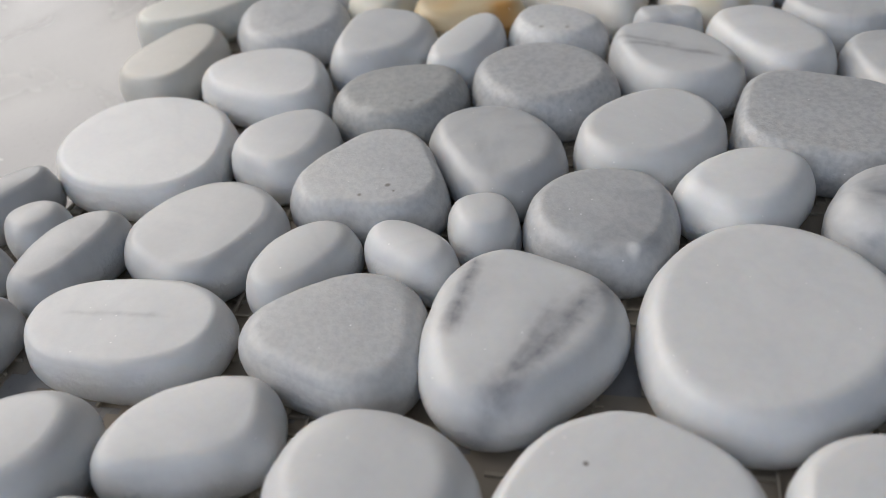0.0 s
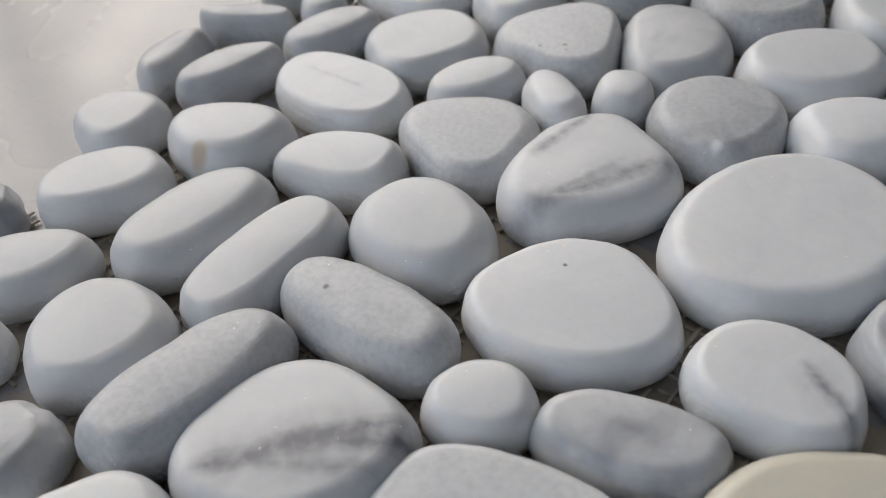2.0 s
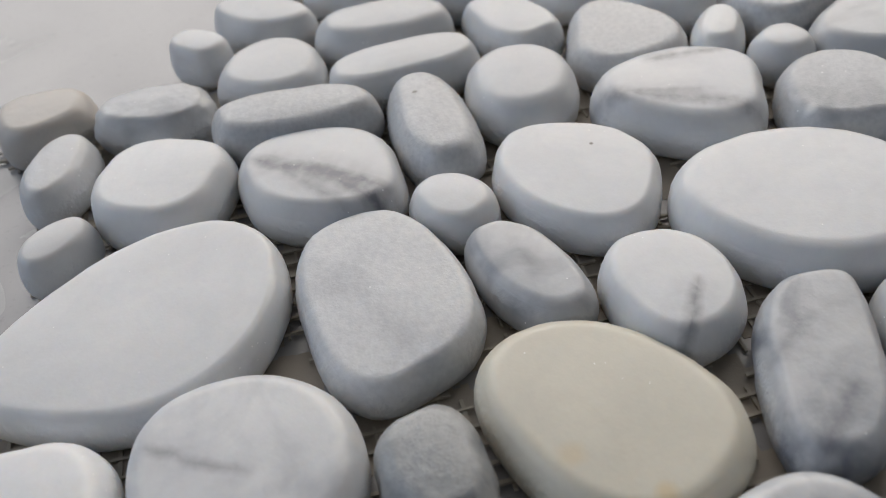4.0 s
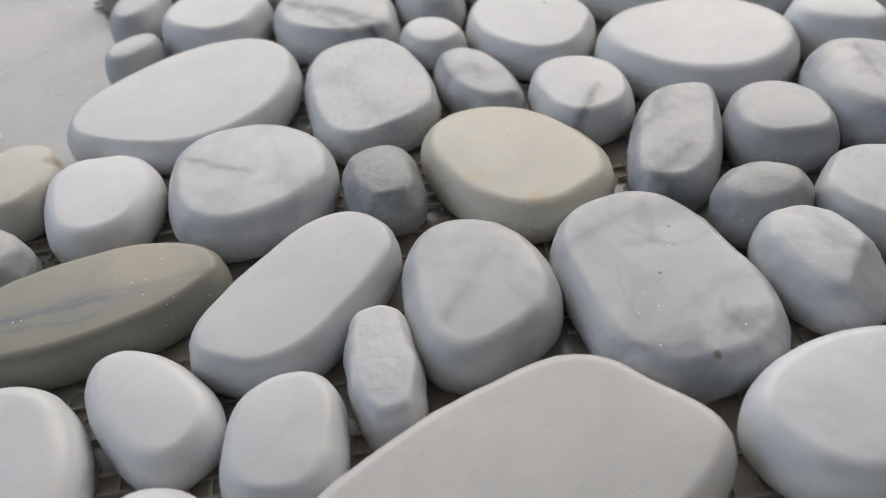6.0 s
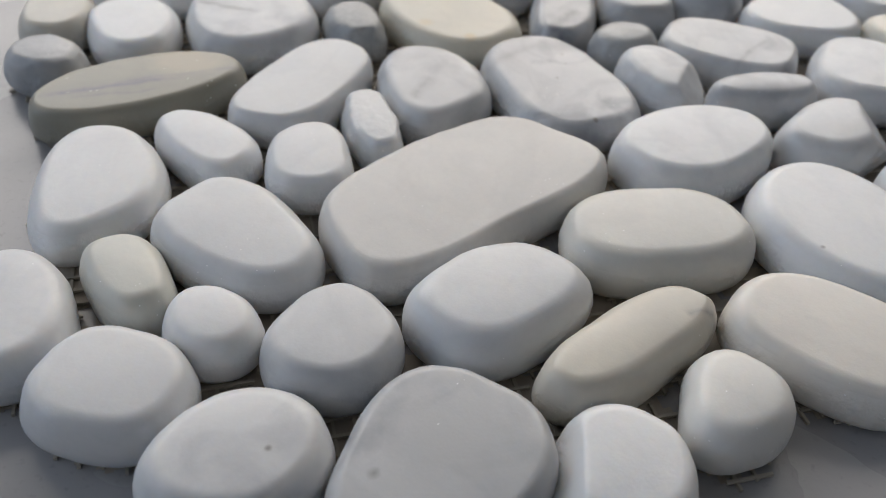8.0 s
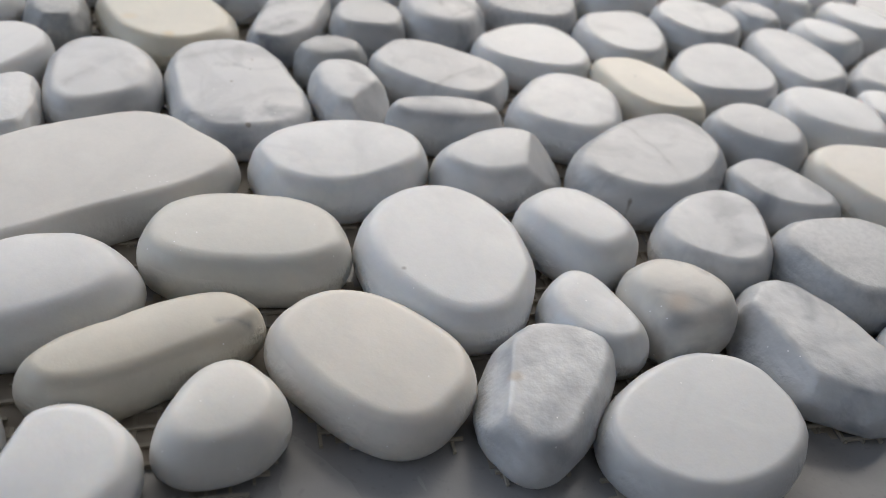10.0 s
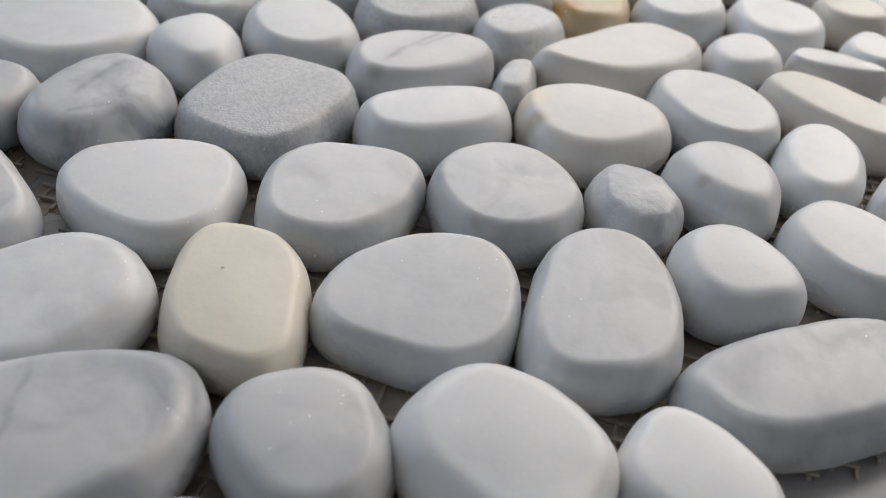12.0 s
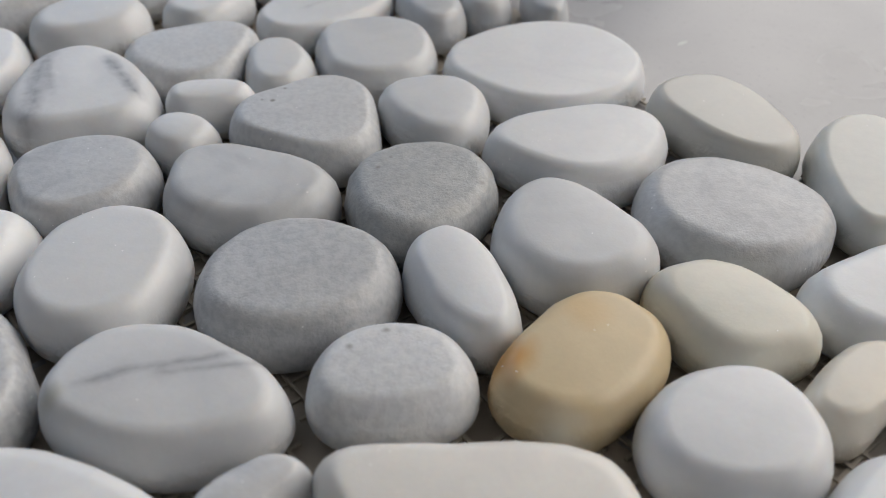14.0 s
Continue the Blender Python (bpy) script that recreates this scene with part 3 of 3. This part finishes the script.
pebble(83.34, -37.42, 15.88, 14.16, -145.4, (1.88, 0.047, -0.053, 0.008, 0.014), (0.59, 0.60, 0.61), mottle=0.25, thick=0.91)
pebble(108.51, -30.95, 11.92, 17.69, -179.8, (2.20, -0.040, 0.026, -0.014, -0.025), (0.59, 0.60, 0.61), mottle=0.35, thick=1.04)
pebble(77.03, -67.30, 12.34, 10.60, 136.7, (2.25, -0.024, 0.030, -0.003, 0.001), (0.53, 0.54, 0.55), mottle=0.30, thick=1.08)
pebble(100.68, -61.51, 12.44, 14.96, -123.2, (2.27, -0.036, -0.004, -0.012, -0.036), (0.67, 0.68, 0.69), thick=1.15)
pebble(71.04, -89.00, 12.78, 9.55, 137.6, (1.97, -0.059, -0.017, 0.009, 0.025), (0.55, 0.56, 0.57), mottle=0.70, stains=((6.0, -4.9, 4.0, (0.42, 0.43, 0.46)),), thick=0.93)
pebble(98.38, -87.00, 16.57, 14.67, -3.8, (2.05, 0.025, 0.089, 0.005, -0.004), (0.70, 0.665, 0.60), thick=1.02)
pebble(73.13, -113.20, 12.91, 15.13, -84.9, (2.37, 0.051, -0.045, 0.010, -0.029), (0.52, 0.53, 0.54), grain=0.6, mottle=0.30, thick=1.11)
pebble(127.19, -16.22, 10.80, 10.16, 131.0, (2.29, 0.049, -0.034, 0.001, 0.021), (0.67, 0.68, 0.69), thick=1.08)
pebble(99.98, 18.99, 14.73, 12.39, -176.3, (2.42, -0.028, -0.053, 0.035, -0.007), (0.72, 0.705, 0.675), stains=((10.8, 5.5, 3.0, (0.54, 0.50, 0.42)), (12.3, -2.2, 5.0, (0.74, 0.68, 0.55)),), thick=1.07)
pebble(122.62, 33.51, 14.26, 11.87, 137.2, (2.11, 0.010, 0.024, -0.001, 0.007), (0.69, 0.70, 0.71), thick=1.07)
pebble(128.09, 59.89, 10.17, 8.59, 66.2, (1.98, -0.036, 0.027, 0.029, 0.009), (0.75, 0.76, 0.77), thick=1.07)
pebble(135.74, 82.40, 12.29, 11.49, -71.0, (2.27, -0.009, -0.054, 0.003, 0.015), (0.77, 0.78, 0.79), thick=1.04)
pebble(110.37, -2.72, 9.74, 7.99, 116.1, (2.10, 0.015, 0.028, -0.001, -0.003), (0.63, 0.64, 0.65), rough=1.00, mottle=0.40, thick=1.03)
pebble(125.15, 8.91, 11.67, 9.96, 121.8, (2.14, -0.030, 0.014, 0.022, -0.013), (0.65, 0.66, 0.67), stains=((-2.6, 6.7, 1.5, (0.52, 0.51, 0.49)),), thick=1.15)
pebble(142.40, 21.97, 13.21, 8.53, 86.0, (2.20, -0.013, 0.010, 0.003, -0.004), (0.75, 0.76, 0.77), thick=1.03)
pebble(89.23, -8.70, 13.67, 13.28, 104.4, (2.00, -0.006, 0.008, 0.007, -0.014), (0.60, 0.61, 0.62), mottle=0.40, thick=1.03)
pebble(63.06, -17.93, 15.14, 12.94, 61.8, (2.03, 0.014, -0.049, 0.028, -0.020), (0.62, 0.63, 0.64), mottle=0.35, thick=0.94)
pebble(34.88, -27.32, 14.98, 13.38, -179.7, (2.23, 0.080, 0.017, 0.014, -0.005), (0.69, 0.70, 0.71), thick=0.88)
pebble(71.96, 8.67, 15.33, 9.55, -147.6, (2.42, -0.004, -0.021, -0.008, 0.010), (0.71, 0.72, 0.73), thick=1.11)
pebble(41.44, 2.09, 15.97, 14.77, 66.3, (2.57, 0.003, -0.008, -0.007, -0.045), (0.53, 0.54, 0.55), grain=1.0)
pebble(14.25, -9.35, 14.70, 11.75, 84.1, (2.37, 0.003, 0.020, 0.006, 0.012), (0.59, 0.60, 0.61), mottle=0.90, veins=((2.6, 0.4, -0, 6.4, 1.1, 0.55), (-6.8, -4.5, -39, 4.0, 1.0, 0.50),), thick=1.15)
pebble(78.86, 52.38, 11.37, 9.13, 59.2, (2.24, -0.010, -0.033, 0.002, 0.004), (0.65, 0.66, 0.67), grain=0.6, spots=((-0.1, 5.3, 0.70, 0.35), (-5.1, 3.0, 0.60, 0.30),), thick=1.07)
pebble(83.04, 28.87, 7.69, 4.36, 84.6, (2.34, -0.003, -0.021, 0.003, -0.032), (0.59, 0.60, 0.61), rough=0.50, mottle=0.35, thick=1.02)
pebble(102.90, 47.97, 11.73, 19.75, 132.9, (2.15, -0.019, -0.051, 0.002, -0.054), (0.72, 0.70, 0.66), thick=1.15, bow=1.6)
pebble(71.33, 70.84, 13.04, 7.11, 164.3, (2.25, -0.034, -0.014, -0.003, -0.003), (0.69, 0.70, 0.71), thick=1.07)
pebble(73.82, 90.74, 14.01, 11.64, 170.7, (2.23, 0.042, -0.046, -0.003, -0.016), (0.62, 0.63, 0.64), thick=1.10)
pebble(85.70, 116.34, 15.88, 13.82, -148.2, (2.21, -0.002, -0.028, 0.007, 0.014), (0.56, 0.57, 0.58), grain=0.5, mottle=0.30)
pebble(99.65, 96.70, 12.36, 9.37, -168.8, (2.11, 0.012, -0.026, 0.018, 0.044), (0.70, 0.68, 0.60), thick=1.04)
pebble(93.99, 143.88, 16.92, 10.01, 125.6, (2.15, -0.033, 0.026, 0.021, -0.016), (0.67, 0.67, 0.63), thick=0.96)
pebble(115.31, 120.34, 16.09, 11.74, -129.6, (2.25, 0.055, 0.039, 0.018, -0.028), (0.75, 0.76, 0.77))
pebble(112.96, 79.52, 11.82, 10.53, -121.7, (2.22, 0.030, 0.010, 0.005, 0.000), (0.71, 0.72, 0.73), thick=1.08)
pebble(138.53, -34.77, 20.17, 10.40, -146.0, (2.44, 0.011, -0.017, -0.013, -0.013), (0.57, 0.58, 0.59), mottle=0.50, thick=0.97)
pebble(123.28, -56.78, 10.89, 9.28, -30.3, (2.36, 0.048, 0.045, 0.005, -0.009), (0.69, 0.70, 0.71), thick=0.97)
pebble(121.69, -72.41, 10.51, 6.90, 111.9, (2.15, 0.015, 0.009, 0.025, -0.014), (0.61, 0.62, 0.63))
pebble(105.68, -115.15, 16.04, 12.53, 14.7, (2.14, -0.011, 0.003, 0.041, 0.021), (0.67, 0.68, 0.69), mottle=0.00, thick=0.99)
pebble(87.35, -140.07, 15.67, 19.95, 83.4, (2.36, -0.036, -0.051, 0.006, -0.027), (0.69, 0.70, 0.71))
pebble(-84.39, 132.93, 6.96, 6.96, 67.2, (2.37, -0.003, -0.011, -0.002, 0.003), (0.55, 0.56, 0.57), rough=1.00, mottle=0.70)
pebble(-88.38, 112.43, 12.95, 7.99, 145.9, (2.14, 0.010, -0.025, 0.024, -0.002), (0.61, 0.62, 0.63))
pebble(-103.34, 103.22, 5.74, 7.39, 47.8, (2.40, -0.007, -0.012, -0.008, -0.003), (0.67, 0.68, 0.69))
pebble(-112.77, 80.69, 12.41, 8.34, -10.2, (2.29, -0.046, -0.006, 0.012, -0.016), (0.57, 0.58, 0.59), rough=1.20, mottle=0.40)
pebble(-135.67, 87.47, 9.07, 10.28, 90.7, (2.34, -0.040, 0.039, -0.001, -0.014), (0.54, 0.51, 0.47), rough=0.50)
pebble(-131.36, 67.58, 11.01, 6.53, 74.6, (2.30, 0.001, -0.012, 0.007, -0.002), (0.61, 0.62, 0.63), rough=0.40, thick=0.94)
pebble(-129.90, 45.17, 7.37, 5.38, 43.8, (2.23, 0.012, -0.019, 0.016, 0.009), (0.61, 0.62, 0.63), thick=0.88)
pebble(-145.86, -0.92, 11.41, 8.60, 78.7, (2.34, 0.002, 0.000, 0.001, 0.001), (0.62, 0.60, 0.54), stains=((4.6, -6.2, 2.0, (0.36, 0.28, 0.22)),), thick=0.95)
pebble(-147.00, -22.22, 7.42, 8.93, 61.6, (2.35, 0.005, 0.005, 0.000, 0.004), (0.51, 0.52, 0.53), rough=0.60, mottle=0.40)
pebble(63.11, 27.67, 15.97, 10.82, -141.4, (2.18, -0.053, 0.004, 0.015, 0.017), (0.61, 0.62, 0.63), veins=((0.5, -1.3, 31, 8.8, 1.1, 0.50), (-6.0, -2.7, 24, 6.4, 1.0, 0.40),), stains=((11.1, 5.5, 2.6, (0.46, 0.46, 0.42)),), thick=1.15)
pebble(55.50, 52.74, 15.09, 13.27, -118.9, (2.10, -0.011, 0.009, 0.006, 0.010), (0.49, 0.50, 0.51), grain=0.9, thick=1.10)
pebble(36.12, 31.70, 14.20, 11.98, 134.9, (2.23, 0.008, -0.005, 0.008, 0.004), (0.65, 0.66, 0.67), thick=1.11)
pebble(92.28, 74.46, 13.70, 9.84, 95.4, (2.30, -0.009, 0.017, -0.019, -0.022), (0.61, 0.50, 0.32), stains=((-8.8, 6.0, 6.0, (0.50, 0.28, 0.09)), (4.8, 4.0, 4.5, (0.60, 0.45, 0.25)), (-12.5, -5.7, 5.0, (0.66, 0.62, 0.52)),), label="honey yellow marble pebble with a rusty edge")
pebble(19.95, 16.51, 11.54, 9.12, 129.0, (2.29, -0.074, -0.016, 0.016, -0.023), (0.73, 0.74, 0.75), thick=1.12)
pebble(118.35, 98.30, 10.11, 5.20, 91.1, (2.32, 0.014, -0.030, 0.000, -0.035), (0.70, 0.66, 0.58))
pebble(136.73, 110.26, 14.61, 11.69, -161.2, (2.20, 0.013, -0.055, 0.018, -0.002), (0.57, 0.58, 0.59), mottle=0.35)
pebble(107.66, 152.86, 5.97, 2.69, 156.3, (2.34, 0.001, -0.016, 0.001, 0.001), (0.65, 0.66, 0.67))
pebble(-102.44, -9.47, 15.95, 15.50, 103.1, (2.35, 0.014, 0.033, 0.002, 0.010), (0.69, 0.70, 0.71), mottle=0.35, veins=((2.7, 4.8, -133, 7.4, 1.3, 0.50),), thick=0.97)
pebble(143.41, -71.52, 14.76, 11.92, 17.2, (2.30, 0.020, 0.020, 0.000, 0.000), (0.57, 0.58, 0.59), mottle=1.00)
pebble(147.41, 63.57, 11.11, 5.30, 1.0, (2.18, 0.090, -0.045, 0.012, -0.000), (0.69, 0.70, 0.71))
pebble(154.29, 96.91, 9.79, 8.37, 17.2, (2.30, 0.020, 0.020, 0.000, 0.000), (0.70, 0.66, 0.58))
pebble(156.60, 75.43, 6.57, 9.08, 177.2, (2.20, 0.013, 0.030, 0.020, 0.009), (0.73, 0.74, 0.75))
pebble(147.13, 43.99, 16.52, 8.93, -30.2, (2.66, -0.009, 0.021, -0.010, 0.015), (0.66, 0.63, 0.58))
pebble(156.96, 20.48, 4.03, 11.37, -23.7, (2.43, 0.014, -0.011, -0.008, 0.006), (0.71, 0.72, 0.73))
pebble(146.33, -2.63, 12.13, 10.73, -45.4, (2.21, -0.006, 0.004, -0.004, -0.014), (0.65, 0.66, 0.67))
pebble(147.14, 135.03, 13.38, 12.39, 27.3, (2.35, -0.000, 0.001, -0.001, -0.001), (0.69, 0.70, 0.71))
pebble(128.11, -95.69, 13.06, 13.30, -6.9, (2.34, -0.051, -0.035, 0.033, 0.022), (0.63, 0.64, 0.65), mottle=0.50)

# woven fibre net on which the stones are glued, cut off unevenly just outside the outer stones
def covered(px, py):
    near = 0
    for fx, fy, fa, fb, ft in FOOT:
        dx, dy = px - fx, py - fy
        if dx * dx + dy * dy > 0.0025:
            continue
        u, v = dx * math.cos(ft) + dy * math.sin(ft), dy * math.cos(ft) - dx * math.sin(ft)
        if (u / fa) ** 2 + (v / fb) ** 2 < 0.98:
            return True
        near += (u / (fa + 0.006)) ** 2 + (v / (fb + 0.006)) ** 2 < 1
    return near >= 3


bm = bmesh.new()
rng = random.Random(5)
STEP = 0.0032
lo_x, hi_x = min(q[0] for q in FOOT) - 0.02, max(q[0] for q in FOOT) + 0.02
lo_y, hi_y = min(q[1] for q in FOOT) - 0.02, max(q[1] for q in FOOT) + 0.02
for across in (0, 1):
    lo, hi, p0, p1 = (lo_x, hi_x, lo_y, hi_y) if across == 0 else (lo_y, hi_y, lo_x, hi_x)
    for i in range(int((hi - lo) / STEP) + 1):
        u = lo + i * STEP
        run = None
        count = int((p1 - p0) / STEP) + 1
        for k in range(count + 1):
            w = p0 + k * STEP
            inside = k < count and (covered(u, w) if across == 0 else covered(w, u))
            if inside and run is None:
                run = w
            if not inside and run is not None:
                e0, e1 = run - rng.uniform(0, 0.0025), w - STEP + rng.uniform(0, 0.0025)
                d = rng.uniform(0.0002, 0.0003)
                z = 0.0003 if across == 0 else 0.0006
                if e1 - e0 > 0.003:
                    if across == 0:
                        box(bm, u - d, u + d, e0, e1, z - 0.00025, z + 0.0003)
                    else:
                        box(bm, e0, e1, u - d, u + d, z - 0.00025, z + 0.0003)
                run = None
net = part("mesh_backing", bm, fibre, sheet, "off-white woven fibre mesh backing")
tagged(net, kind="stuff")

# added film under the net; its brown puts the joints' shade into colour
joint_shade = plain("joint_shade", (0.36, 0.32, 0.27), 0.55, vary=0.25, scale=60.0)


def in_joint(px, py):
    near, under = 0, False
    for fx, fy, fa, fb, ft in FOOT:
        dx, dy = px - fx, py - fy
        if dx * dx + dy * dy > 0.0025:
            continue
        u, v = dx * math.cos(ft) + dy * math.sin(ft), dy * math.cos(ft) - dx * math.sin(ft)
        under = under or (u / fa) ** 2 + (v / fb) ** 2 < 0.8
        near += (u / (fa + 0.009)) ** 2 + (v / (fb + 0.009)) ** 2 < 1
    return near >= (2 if under else 3)


bm = bmesh.new()
CELL = 0.0012
for i in range(int((hi_x - lo_x) / CELL) + 1):
    u = lo_x + i * CELL
    run = None
    count = int((hi_y - lo_y) / CELL) + 1
    for k in range(count + 1):
        w = lo_y + k * CELL
        inside = k < count and in_joint(u, w)
        if inside and run is None:
            run = w
        if not inside and run is not None:
            e0, e1 = run - rng.uniform(0, 0.001), w + rng.uniform(-0.001, 0.001)
            box(bm, u - CELL / 2, u + CELL / 2, e0, e1, 0.00001, 0.0001)
            run = None
tagged(part("joint_shade_film", bm, joint_shade, sheet, "added brown film that shades the joints"), kind="stuff")
